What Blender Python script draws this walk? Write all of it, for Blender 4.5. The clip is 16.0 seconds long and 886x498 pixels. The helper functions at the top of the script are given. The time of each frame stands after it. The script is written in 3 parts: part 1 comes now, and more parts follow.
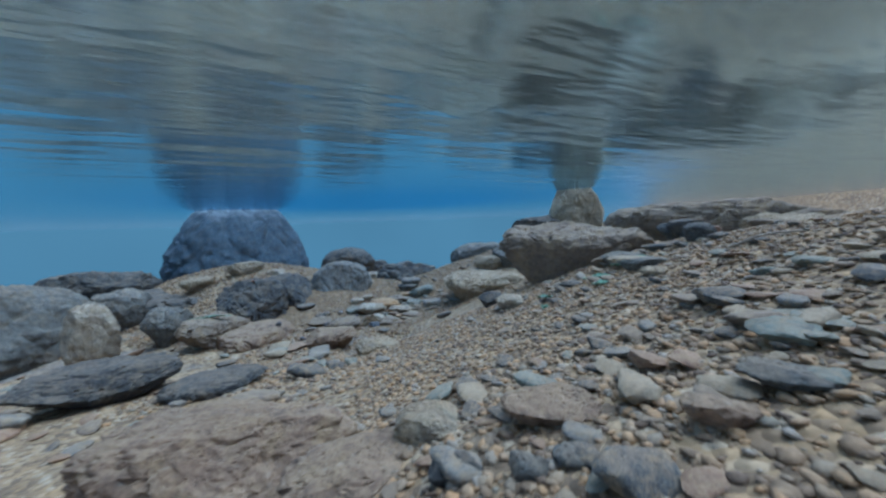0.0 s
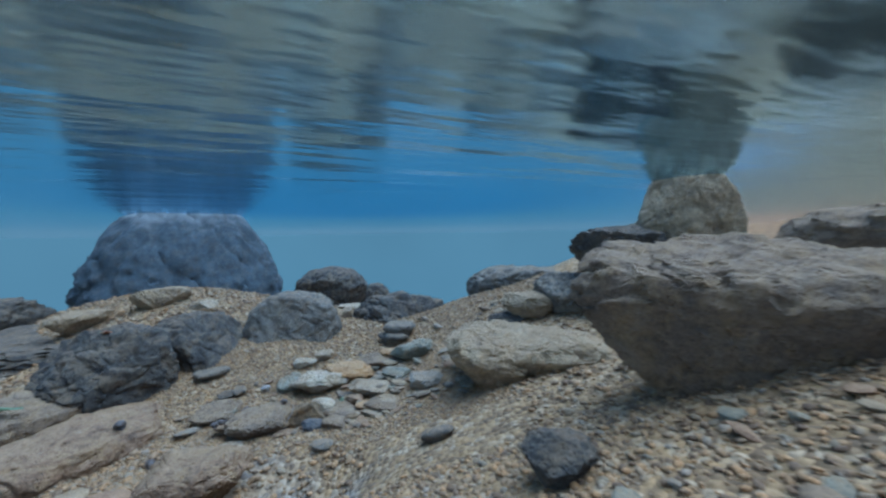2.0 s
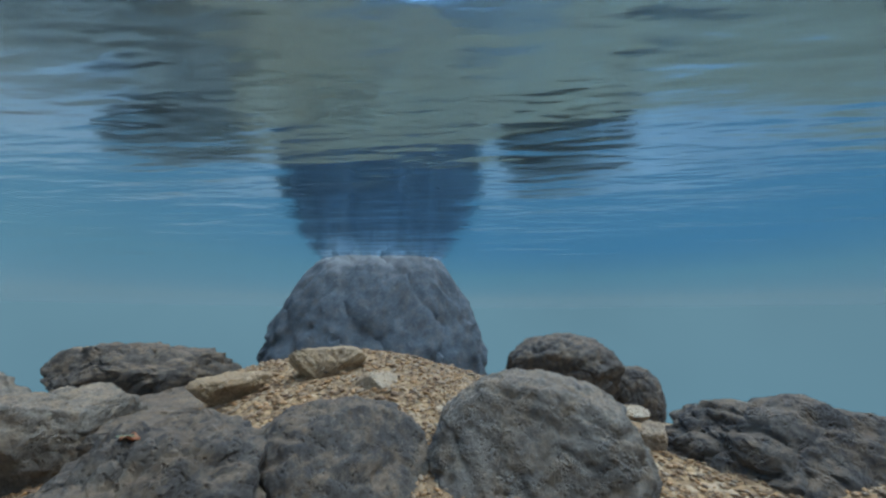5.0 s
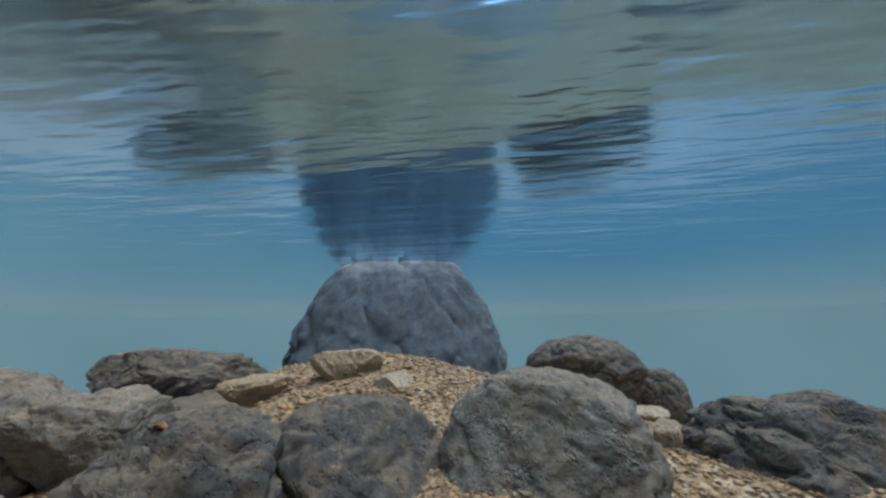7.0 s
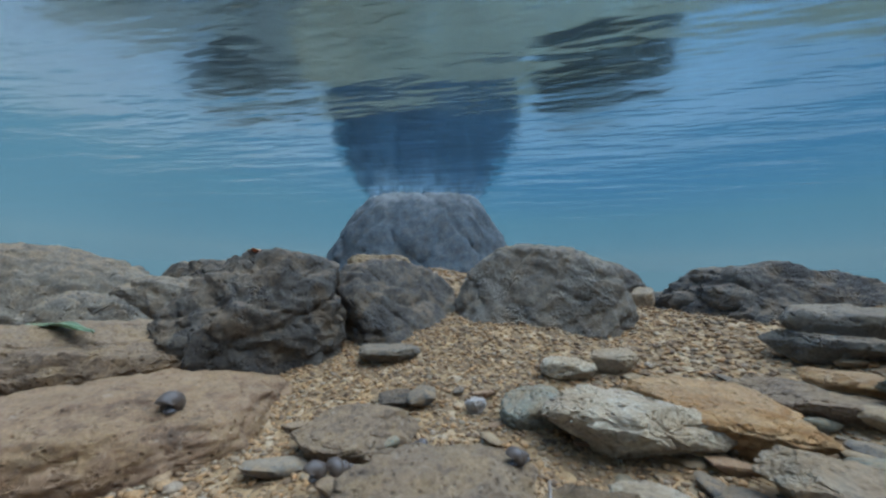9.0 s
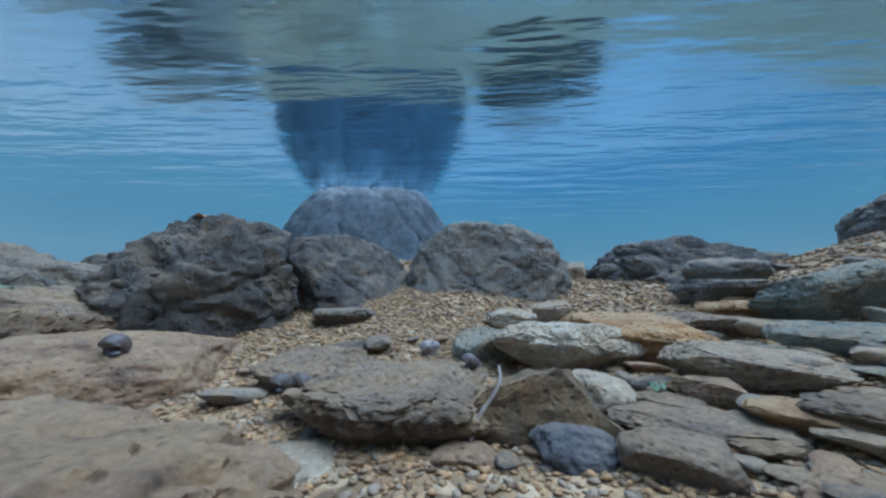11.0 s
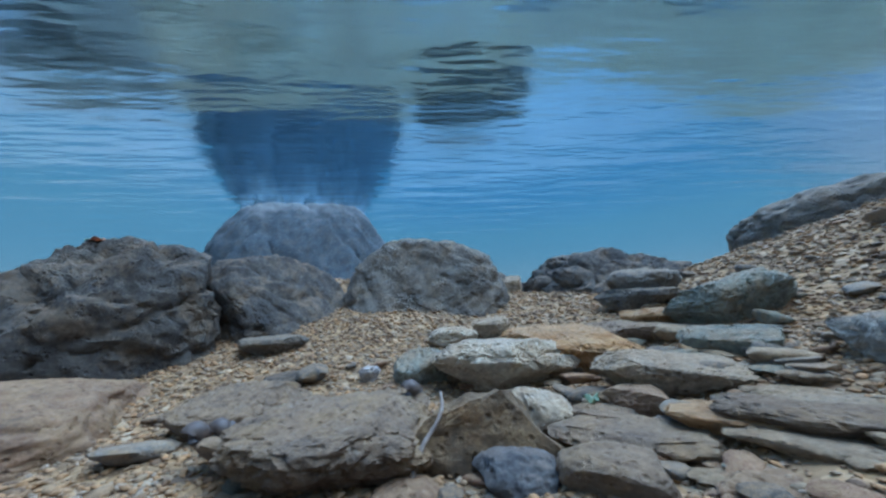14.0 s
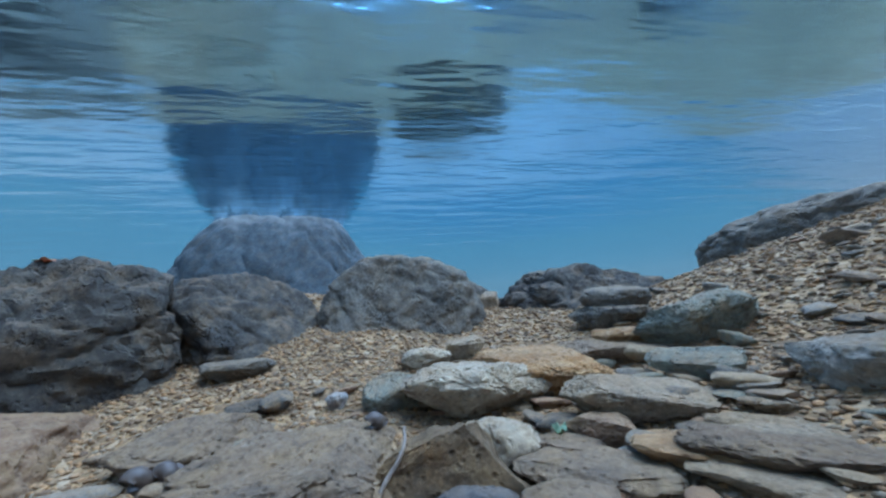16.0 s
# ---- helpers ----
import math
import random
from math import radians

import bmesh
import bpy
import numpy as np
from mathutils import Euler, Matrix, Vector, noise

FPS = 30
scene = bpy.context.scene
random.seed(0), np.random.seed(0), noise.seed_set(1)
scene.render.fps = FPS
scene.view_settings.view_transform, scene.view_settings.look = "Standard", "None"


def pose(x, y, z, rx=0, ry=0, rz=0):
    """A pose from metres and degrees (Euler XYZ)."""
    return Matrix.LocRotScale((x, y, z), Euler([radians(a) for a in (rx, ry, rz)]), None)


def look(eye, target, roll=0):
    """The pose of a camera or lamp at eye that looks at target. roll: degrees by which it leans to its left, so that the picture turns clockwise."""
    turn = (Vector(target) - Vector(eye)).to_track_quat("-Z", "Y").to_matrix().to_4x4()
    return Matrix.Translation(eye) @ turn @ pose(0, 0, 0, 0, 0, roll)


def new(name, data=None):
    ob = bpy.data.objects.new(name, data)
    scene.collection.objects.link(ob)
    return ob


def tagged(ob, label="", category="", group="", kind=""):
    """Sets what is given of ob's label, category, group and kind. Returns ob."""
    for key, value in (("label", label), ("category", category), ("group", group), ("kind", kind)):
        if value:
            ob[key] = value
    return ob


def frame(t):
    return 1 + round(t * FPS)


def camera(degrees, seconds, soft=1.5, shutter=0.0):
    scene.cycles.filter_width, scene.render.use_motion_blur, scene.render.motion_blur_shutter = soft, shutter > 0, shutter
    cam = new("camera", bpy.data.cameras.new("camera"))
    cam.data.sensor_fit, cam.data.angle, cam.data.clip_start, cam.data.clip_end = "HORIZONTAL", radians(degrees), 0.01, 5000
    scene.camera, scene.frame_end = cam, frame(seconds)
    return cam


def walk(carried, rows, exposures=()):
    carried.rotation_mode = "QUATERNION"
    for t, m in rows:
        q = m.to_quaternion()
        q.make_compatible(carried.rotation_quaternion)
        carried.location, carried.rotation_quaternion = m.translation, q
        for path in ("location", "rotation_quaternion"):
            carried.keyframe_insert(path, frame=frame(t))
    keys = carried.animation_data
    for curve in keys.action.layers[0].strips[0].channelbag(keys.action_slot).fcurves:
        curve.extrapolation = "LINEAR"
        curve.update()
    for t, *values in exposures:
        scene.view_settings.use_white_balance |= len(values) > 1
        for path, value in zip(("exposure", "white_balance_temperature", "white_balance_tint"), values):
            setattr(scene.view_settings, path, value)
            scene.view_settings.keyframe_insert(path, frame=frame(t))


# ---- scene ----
cam = camera(101.1, 16.0, soft=2.5, shutter=0.25)
PATH = [
    (0, (0.577, 2.301, 2.502), (0.538, 4.296, 2.363), -2.0),
    (0.5, (0.856, 3.221, 2.493), (0.882, 5.216, 2.367), -1.6),
    (1, (0.812, 4.201, 2.597), (0.945, 6.195, 2.504), -0.4),
    (1.5, (0.931, 5.446, 2.638), (0.977, 7.445, 2.593), -0.6),
    (2, (0.789, 6.505, 2.472), (0.616, 8.496, 2.41), -1.1),
    (2.5, (0.288, 7.332, 2.33), (-0.065, 9.3, 2.367), 0.7),
    (3, (-0.369, 8.127, 2.321), (-0.983, 10.03, 2.375), -0.5),
    (3.5, (-0.941, 8.938, 2.1), (-1.872, 10.707, 2.168), -2.1),
    (4, (-1.261, 9.615, 1.941), (-2.354, 11.27, 2.202), -3.5),
    (4.5, (-1.593, 10.177, 1.937), (-2.658, 11.834, 2.281), -0.4),
    (7, (-1.41, 10.201, 1.858), (-2.599, 11.758, 2.262), -0.6),
    (7.5, (-1.358, 10.122, 1.767), (-2.58, 11.662, 2.133), -0.5),
    (8, (-1.256, 10.0, 1.511), (-2.542, 11.504, 1.801), 0.0),
    (8.5, (-1.141, 9.821, 1.21), (-2.428, 11.334, 1.44), 0.8),
    (9, (-1.024, 9.747, 1.0), (-2.322, 11.256, 1.195), 1.1),
    (9.5, (-0.981, 9.671, 0.856), (-2.243, 11.21, 1.049), 1.3),
    (10, (-0.983, 9.639, 0.705), (-2.187, 11.221, 0.918), 1.3),
    (12.5, (-1.007, 9.6, 0.607), (-1.847, 11.394, 0.884), -2.0),
    (13, (-1.001, 9.613, 0.63), (-1.804, 11.421, 0.923), -2.3),
    (13.5, (-1.013, 9.624, 0.653), (-1.793, 11.44, 0.956), -2.5),
    (14, (-0.996, 9.645, 0.668), (-1.755, 11.468, 0.983), -2.7),
    (14.5, (-0.976, 9.646, 0.697), (-1.715, 11.476, 1.021), -2.8),
    (15, (-0.944, 9.65, 0.717), (-1.653, 11.49, 1.052), -2.9),
    (15.5, (-0.927, 9.675, 0.72), (-1.607, 11.524, 1.064), -3.1),
    (16, (-0.937, 9.691, 0.737), (-1.599, 11.542, 1.102), -3.3),
]
walk(cam, [(t, look(eye, target, roll)) for t, eye, target, roll in PATH],
     [(0.0, 1.85, 4700, 9), (1.5, 1.9, 4850, 9), (2.5, 1.95, 5050, 9), (4.5, 2.0, 5850, 12), (7.0, 2.0, 6450, 16),
      (9.0, 2.05, 5950, 13), (10.0, 2.1, 5500, 11), (12.5, 2.22, 5080, 11), (16.0, 2.22, 5080, 11)])

# ---- light ----
world = bpy.data.worlds.new("sky")
scene.world = world
world.use_nodes = True
nt = world.node_tree
sky = nt.nodes.new("ShaderNodeTexSky")
sky.sky_type, sky.sun_disc = "NISHITA", False
sky.sun_elevation, sky.sun_rotation = radians(69), radians(76)
nt.nodes["Background"].inputs["Strength"].default_value = 0.15
nt.links.new(sky.outputs["Color"], nt.nodes["Background"].inputs["Color"])

sun = new("sun", bpy.data.lights.new("sun", "SUN"))
sun.data.energy, sun.data.angle, sun.data.color = 1.15, radians(60), (0.92, 0.97, 1.0)
sun.matrix_world = look((4.2, 1.05, 11.5), (0, 0, 0))

WATER_LEVEL = 3.3


# ---- materials ----
def node_material(name):
    m = bpy.data.materials.new(name)
    m.use_nodes = True
    return m, m.node_tree.nodes, m.node_tree.links, m.node_tree.nodes["Principled BSDF"]


def noise_node(n, l, scale, detail=6, rough=0.6, vec=None):
    t = n.new("ShaderNodeTexNoise")
    t.inputs["Scale"].default_value, t.inputs["Detail"].default_value, t.inputs["Roughness"].default_value = scale, detail, rough
    if vec:
        l.new(vec, t.inputs["Vector"])
    return t


def ramp_node(n, l, src, stops):
    r = n.new("ShaderNodeValToRGB")
    els = r.color_ramp.elements
    els[0].position, els[0].color = stops[0][0], (*stops[0][1], 1)
    els[1].position, els[1].color = stops[-1][0], (*stops[-1][1], 1)
    for p, c in stops[1:-1]:
        e = els.new(p)
        e.color = (*c, 1)
    l.new(src, r.inputs["Fac"])
    return r


def mix_node(n, l, fac, a, b, mode="MIX"):
    m = n.new("ShaderNodeMix")
    m.data_type, m.blend_type = "RGBA", mode
    if isinstance(fac, float):
        m.inputs["Factor"].default_value = fac
    else:
        l.new(fac, m.inputs["Factor"])
    for sock, v in ((m.inputs["A"], a), (m.inputs["B"], b)):
        if isinstance(v, tuple):
            sock.default_value = (*v, 1)
        else:
            l.new(v, sock)
    return m.outputs["Result"]


def rock_material(name, dark, light, stain, bands=0.0, rust=0.55, relief=0.07, silted=0.6):
    """Weathered stone: mottled colour, silt and painted top light on the upper faces, pits and fine grain."""
    m, n, l, b = node_material(name)
    geo, info = n.new("ShaderNodeNewGeometry"), n.new("ShaderNodeObjectInfo")
    tc = n.new("ShaderNodeTexCoord")
    shift = n.new("ShaderNodeVectorMath")
    shift.operation = "ADD"
    l.new(tc.outputs["Object"], shift.inputs[0])
    mul = n.new("ShaderNodeMath")
    mul.operation = "MULTIPLY"
    mul.inputs[1].default_value = 37.0
    l.new(info.outputs["Random"], mul.inputs[0])
    l.new(mul.outputs[0], shift.inputs[1])
    v = shift.outputs[0]
    big = noise_node(n, l, 2.2, 8, 0.65, v)
    mid = noise_node(n, l, 9.0, 8, 0.7, v)
    fine = noise_node(n, l, 38.0, 8, 0.75, v)
    col = ramp_node(n, l, big.outputs["Fac"], ((0.3, dark), (0.55, light), (0.75, stain))).outputs["Color"]
    speck = ramp_node(n, l, mid.outputs["Fac"], ((0.32, (0.66, 0.66, 0.66)), (0.5, (0.97, 0.97, 0.96)), (0.68, (1.28, 1.25, 1.18)))).outputs["Color"]
    col = mix_node(n, l, 0.85, col, speck, "MULTIPLY")
    patch = noise_node(n, l, 4.3, 9, 0.75, v)
    film = ramp_node(n, l, patch.outputs["Fac"], ((0.48, (0, 0, 0)), (0.6, (rust, rust, rust))))
    col = mix_node(n, l, film.outputs["Color"], col, (0.235, 0.15, 0.068))
    crust = noise_node(n, l, 3.1, 9, 0.75, v)
    black = ramp_node(n, l, crust.outputs["Fac"], ((0.33, (0.5, 0.5, 0.5)), (0.43, (0, 0, 0))))
    col = mix_node(n, l, black.outputs["Color"], col, (0.045, 0.043, 0.04))
    grain = ramp_node(n, l, fine.outputs["Fac"], ((0.35, (0.55, 0.55, 0.55)), (0.65, (1.35, 1.34, 1.3)))).outputs["Color"]
    col = mix_node(n, l, 0.7, col, grain, "MULTIPLY")
    if bands:
        w = n.new("ShaderNodeTexWave")
        w.bands_direction = "Z"
        w.inputs["Scale"].default_value, w.inputs["Distortion"].default_value, w.inputs["Detail"].default_value = 6.0, 5.0, 4.0
        l.new(v, w.inputs["Vector"])
        col = mix_node(n, l, bands, col, ramp_node(n, l, w.outputs["Fac"], ((0.2, dark), (0.8, stain))).outputs["Color"])
    # silt on faces that look up; its colour also paints in light from above
    sep = n.new("ShaderNodeSeparateXYZ")
    l.new(geo.outputs["Normal"], sep.inputs[0])
    add = n.new("ShaderNodeMath")
    add.operation = "MULTIPLY"
    l.new(sep.outputs["Z"], add.inputs[0])
    l.new(mid.outputs["Fac"], add.inputs[1])
    silt = ramp_node(n, l, add.outputs[0], ((0.34, (0, 0, 0)), (0.52, (silted, silted, silted))))
    col = mix_node(n, l, silt.outputs["Color"], col, mix_node(n, l, 0.55, (0.215, 0.140, 0.074), grain, "MULTIPLY"))
    b.inputs["Roughness"].default_value = 0.85
    b.inputs["Specular IOR Level"].default_value = 0.15
    vor = n.new("ShaderNodeTexVoronoi")
    vor.inputs["Scale"].default_value = 7.0
    l.new(v, vor.inputs["Vector"])
    pit = ramp_node(n, l, vor.outputs["Distance"], ((0.08, (0, 0, 0)), (0.26, (1, 1, 1))))
    l.new(mix_node(n, l, 0.6, v, noise_node(n, l, 3.0, 4, 0.6, v).outputs["Color"]), vor.inputs["Vector"])
    height = mix_node(n, l, 0.5, mid.outputs["Fac"], fine.outputs["Fac"])
    height = mix_node(n, l, 0.35, height, pit.outputs["Color"])
    small = n.new("ShaderNodeTexVoronoi")
    small.inputs["Scale"].default_value = 24.0
    l.new(v, small.inputs["Vector"])
    hole = ramp_node(n, l, small.outputs["Distance"], ((0.1, (0, 0, 0)), (0.3, (1, 1, 1))))
    height = mix_node(n, l, 0.18, height, hole.outputs["Color"])
    # the small pits are darker, pale scuffs on the worn spots
    pores = ramp_node(n, l, small.outputs["Distance"], ((0.06, (0.42, 0.40, 0.38)), (0.22, (1, 1, 1))))
    col = mix_node(n, l, 0.8, col, pores.outputs["Color"], "MULTIPLY")
    scuff = noise_node(n, l, 14.0, 10, 0.8, v)
    worn = ramp_node(n, l, scuff.outputs["Fac"], ((0.57, (0, 0, 0)), (0.68, (0.5, 0.5, 0.5))))
    col = mix_node(n, l, worn.outputs["Color"], col, mix_node(n, l, 0.5, stain, (0.36, 0.31, 0.24)))
    l.new(col, b.inputs["Base Color"])
    bump = n.new("ShaderNodeBump")
    bump.inputs["Strength"].default_value, bump.inputs["Distance"].default_value = 1.0, relief
    l.new(height, bump.inputs["Height"])
    l.new(bump.outputs["Normal"], b.inputs["Normal"])
    return m


grey = rock_material("grey_rock", (0.085, 0.075, 0.058), (0.13, 0.113, 0.086), (0.19, 0.16, 0.115), rust=0.25, silted=0.4)
dark = rock_material("dark_rock", (0.040, 0.036, 0.030), (0.066, 0.058, 0.046), (0.105, 0.088, 0.064), rust=0.25, silted=0.3)
brown = rock_material("brown_rock", (0.115, 0.070, 0.040), (0.195, 0.120, 0.068), (0.26, 0.175, 0.10), relief=0.05)
umber = rock_material("umber_rock", (0.12, 0.083, 0.052), (0.175, 0.124, 0.078), (0.24, 0.178, 0.112), silted=0.4)
slate = rock_material("slate_cobble", (0.045, 0.044, 0.042), (0.072, 0.07, 0.066), (0.11, 0.104, 0.096), rust=0.1, relief=0.03, silted=0.2)
tan = rock_material("tan_rock", (0.20, 0.14, 0.08), (0.29, 0.21, 0.12), (0.36, 0.28, 0.17))
orange = rock_material("rusty_rock", (0.17, 0.09, 0.04), (0.38, 0.19, 0.06), (0.42, 0.28, 0.14), 0.35)
pale = rock_material("pale_rock", (0.17, 0.12, 0.075), (0.32, 0.245, 0.155), (0.45, 0.37, 0.26))
cream = rock_material("cream_rock", (0.29, 0.22, 0.145), (0.42, 0.34, 0.225), (0.5, 0.42, 0.31))
white = rock_material("white_rock", (0.30, 0.29, 0.27), (0.42, 0.41, 0.38), (0.52, 0.51, 0.47))
olive = rock_material("olive_rock", (0.12, 0.125, 0.095), (0.19, 0.185, 0.135), (0.26, 0.24, 0.175))
blue = rock_material("blue_rock", (0.175, 0.15, 0.115), (0.25, 0.218, 0.165), (0.34, 0.30, 0.23))
vein = rock_material("veined_rock", (0.06, 0.044, 0.028), (0.13, 0.085, 0.043), (0.34, 0.17, 0.055), silted=0.35)


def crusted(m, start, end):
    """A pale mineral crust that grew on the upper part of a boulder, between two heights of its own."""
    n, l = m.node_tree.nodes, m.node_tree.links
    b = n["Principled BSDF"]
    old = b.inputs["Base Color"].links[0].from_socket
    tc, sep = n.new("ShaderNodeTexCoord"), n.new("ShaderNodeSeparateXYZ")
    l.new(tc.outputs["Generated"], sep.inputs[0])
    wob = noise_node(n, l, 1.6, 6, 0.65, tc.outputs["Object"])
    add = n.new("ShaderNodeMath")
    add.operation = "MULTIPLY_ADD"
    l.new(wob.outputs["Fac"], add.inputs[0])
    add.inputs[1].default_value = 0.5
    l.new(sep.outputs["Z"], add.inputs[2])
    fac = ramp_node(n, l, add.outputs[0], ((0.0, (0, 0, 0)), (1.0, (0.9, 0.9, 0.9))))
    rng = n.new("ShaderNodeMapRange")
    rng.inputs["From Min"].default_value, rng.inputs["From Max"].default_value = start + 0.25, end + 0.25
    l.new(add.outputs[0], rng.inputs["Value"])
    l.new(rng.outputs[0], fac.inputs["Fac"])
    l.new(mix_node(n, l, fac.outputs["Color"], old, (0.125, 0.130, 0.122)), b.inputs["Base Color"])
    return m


# bluish base colour paints in the water haze over this far boulder
pier = crusted(rock_material("hazed_crusted_rock", (0.042, 0.053, 0.058), (0.053, 0.066, 0.072), (0.07, 0.083, 0.088), rust=0.1, relief=0.03, silted=0.15), 0.84, 0.93)


def gravel_material(name):
    m, n, l, b = node_material(name)
    geo = n.new("ShaderNodeNewGeometry")
    rnd = geo.outputs["Random Per Island"]
    col = ramp_node(n, l, rnd, ((0.0, (0.11, 0.072, 0.042)), (0.2, (0.19, 0.125, 0.066)), (0.42, (0.31, 0.185, 0.08)), (0.58, (0.19, 0.155, 0.10)), (0.74, (0.33, 0.19, 0.08)), (0.92, (0.22, 0.168, 0.105)), (1.0, (0.26, 0.205, 0.14)))).outputs["Color"]
    tc = n.new("ShaderNodeTexCoord")
    fine = noise_node(n, l, 40.0, 6, 0.7, tc.outputs["Object"])
    col = mix_node(n, l, 0.7, col, ramp_node(n, l, fine.outputs["Fac"], ((0.3, (0.46, 0.42, 0.38)), (0.7, (1.2, 1.08, 0.95)))).outputs["Color"], "MULTIPLY")
    l.new(col, b.inputs["Base Color"])
    b.inputs["Roughness"].default_value = 0.8
    b.inputs["Specular IOR Level"].default_value = 0.2
    bump = n.new("ShaderNodeBump")
    bump.inputs["Strength"].default_value, bump.inputs["Distance"].default_value = 0.5, 0.02
    l.new(fine.outputs["Fac"], bump.inputs["Height"])
    l.new(bump.outputs["Normal"], b.inputs["Normal"])
    return m


gravel_mat = gravel_material("gravel_stone")
COBBLES = [rock_material("cobble_" + name, *tones, relief=0.012, silted=0.45) for name, *tones in (
    ("umber", (0.10, 0.070, 0.044), (0.165, 0.115, 0.072), (0.23, 0.165, 0.10)),
    ("grey", (0.09, 0.078, 0.06), (0.15, 0.128, 0.096), (0.22, 0.182, 0.13)),
    ("red", (0.11, 0.060, 0.034), (0.20, 0.112, 0.06), (0.28, 0.17, 0.095)),
    ("dark", (0.045, 0.04, 0.033), (0.075, 0.066, 0.052), (0.12, 0.10, 0.074)),
    ("olive", (0.10, 0.098, 0.07), (0.15, 0.142, 0.10), (0.22, 0.195, 0.135)),
    ("tan", (0.16, 0.112, 0.064), (0.24, 0.172, 0.098), (0.32, 0.245, 0.15)))]


def bed_material():
    m, n, l, b = node_material("stream_bed")
    tc = n.new("ShaderNodeTexCoord")
    v = tc.outputs["Object"]
    vor = n.new("ShaderNodeTexVoronoi")
    vor.inputs["Scale"].default_value = 16.0
    l.new(v, vor.inputs["Vector"])
    sep = n.new("ShaderNodeSeparateColor")
    l.new(vor.outputs["Color"], sep.inputs[0])
    col = ramp_node(n, l, sep.outputs[0], ((0.0, (0.12, 0.08, 0.046)), (0.4, (0.20, 0.132, 0.07)), (0.7, (0.28, 0.178, 0.085)), (1.0, (0.32, 0.24, 0.15)))).outputs["Color"]
    big = noise_node(n, l, 0.9, 6, 0.6, v)
    col = mix_node(n, l, 0.6, col, ramp_node(n, l, big.outputs["Fac"], ((0.3, (0.65, 0.68, 0.7)), (0.7, (1.15, 1.1, 1.0)))).outputs["Color"], "MULTIPLY")
    fine = noise_node(n, l, 50.0, 5, 0.7, v)
    col = mix_node(n, l, 0.5, col, ramp_node(n, l, fine.outputs["Fac"], ((0.3, (0.52, 0.48, 0.43)), (0.7, (1.14, 1.06, 0.94)))).outputs["Color"], "MULTIPLY")
    # paler grey low in the pool, painted in for the water haze there
    sep_p, reach = n.new("ShaderNodeSeparateXYZ"), n.new("ShaderNodeMath")
    l.new(v, sep_p.inputs[0])
    reach.operation = "MULTIPLY_ADD"
    l.new(big.outputs["Fac"], reach.inputs[0])
    reach.inputs[1].default_value = 1.6
    l.new(sep_p.outputs["Z"], reach.inputs[2])
    pool_haze = ramp_node(n, l, reach.outputs[0], ((0.0, (0.85, 0.85, 0.85)), (0.85, (0, 0, 0))))
    soft = noise_node(n, l, 2.5, 6, 0.6, v)
    tone = ramp_node(n, l, soft.outputs["Fac"], ((0.3, (0.16, 0.165, 0.155)), (0.7, (0.22, 0.222, 0.205)))).outputs["Color"]
    col = mix_node(n, l, pool_haze.outputs["Color"], col, tone)
    l.new(col, b.inputs["Base Color"])
    b.inputs["Roughness"].default_value = 0.9
    b.inputs["Specular IOR Level"].default_value = 0.1
    inv = ramp_node(n, l, vor.outputs["Distance"], ((0.0, (1, 1, 1)), (0.7, (0, 0, 0))))
    bump = n.new("ShaderNodeBump")
    bump.inputs["Strength"].default_value, bump.inputs["Distance"].default_value = 0.9, 0.03
    l.new(inv.outputs["Color"], bump.inputs["Height"])
    l.new(bump.outputs["Normal"], b.inputs["Normal"])
    return m


def water_material():
    """Clear water, tinted blue by place: seen from below it mirrors the bed by total reflection."""
    m, n, l, b = node_material("water_skin")
    n.remove(b)
    g = n.new("ShaderNodeBsdfGlass")
    g.inputs["IOR"].default_value, g.inputs["Roughness"].default_value = 1.5, 0.16
    tc = n.new("ShaderNodeTexCoord")
    # blue tint standing in for haze in the mirrored bed, fades towards open water
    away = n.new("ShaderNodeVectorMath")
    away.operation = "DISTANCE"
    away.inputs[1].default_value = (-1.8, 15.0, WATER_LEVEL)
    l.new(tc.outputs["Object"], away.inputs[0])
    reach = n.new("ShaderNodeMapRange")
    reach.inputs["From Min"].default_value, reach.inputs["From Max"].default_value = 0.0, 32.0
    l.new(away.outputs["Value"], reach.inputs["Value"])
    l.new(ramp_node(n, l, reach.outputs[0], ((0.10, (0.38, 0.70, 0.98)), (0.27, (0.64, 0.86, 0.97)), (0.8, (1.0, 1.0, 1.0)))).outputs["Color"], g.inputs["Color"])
    mp = n.new("ShaderNodeMapping")
    turn = n.new("ShaderNodeMapping")
    turn.inputs["Rotation"].default_value = (0, 0, -0.5)
    l.new(tc.outputs["Object"], turn.inputs["Vector"])
    mp.inputs["Scale"].default_value = (0.55, 2.0, 1.0)
    l.new(turn.outputs[0], mp.inputs["Vector"])
    a = noise_node(n, l, 0.8, 3, 0.5, mp.outputs[0])
    c = noise_node(n, l, 4.2, 2, 0.5, mp.outputs[0])
    h = mix_node(n, l, 0.1, a.outputs["Fac"], c.outputs["Fac"])
    bump = n.new("ShaderNodeBump")
    bump.inputs["Strength"].default_value, bump.inputs["Distance"].default_value = 1.0, 0.06
    l.new(h, bump.inputs["Height"])
    l.new(bump.outputs["Normal"], g.inputs["Normal"])
    l.new(g.outputs[0], n["Material Output"].inputs["Surface"])
    return m


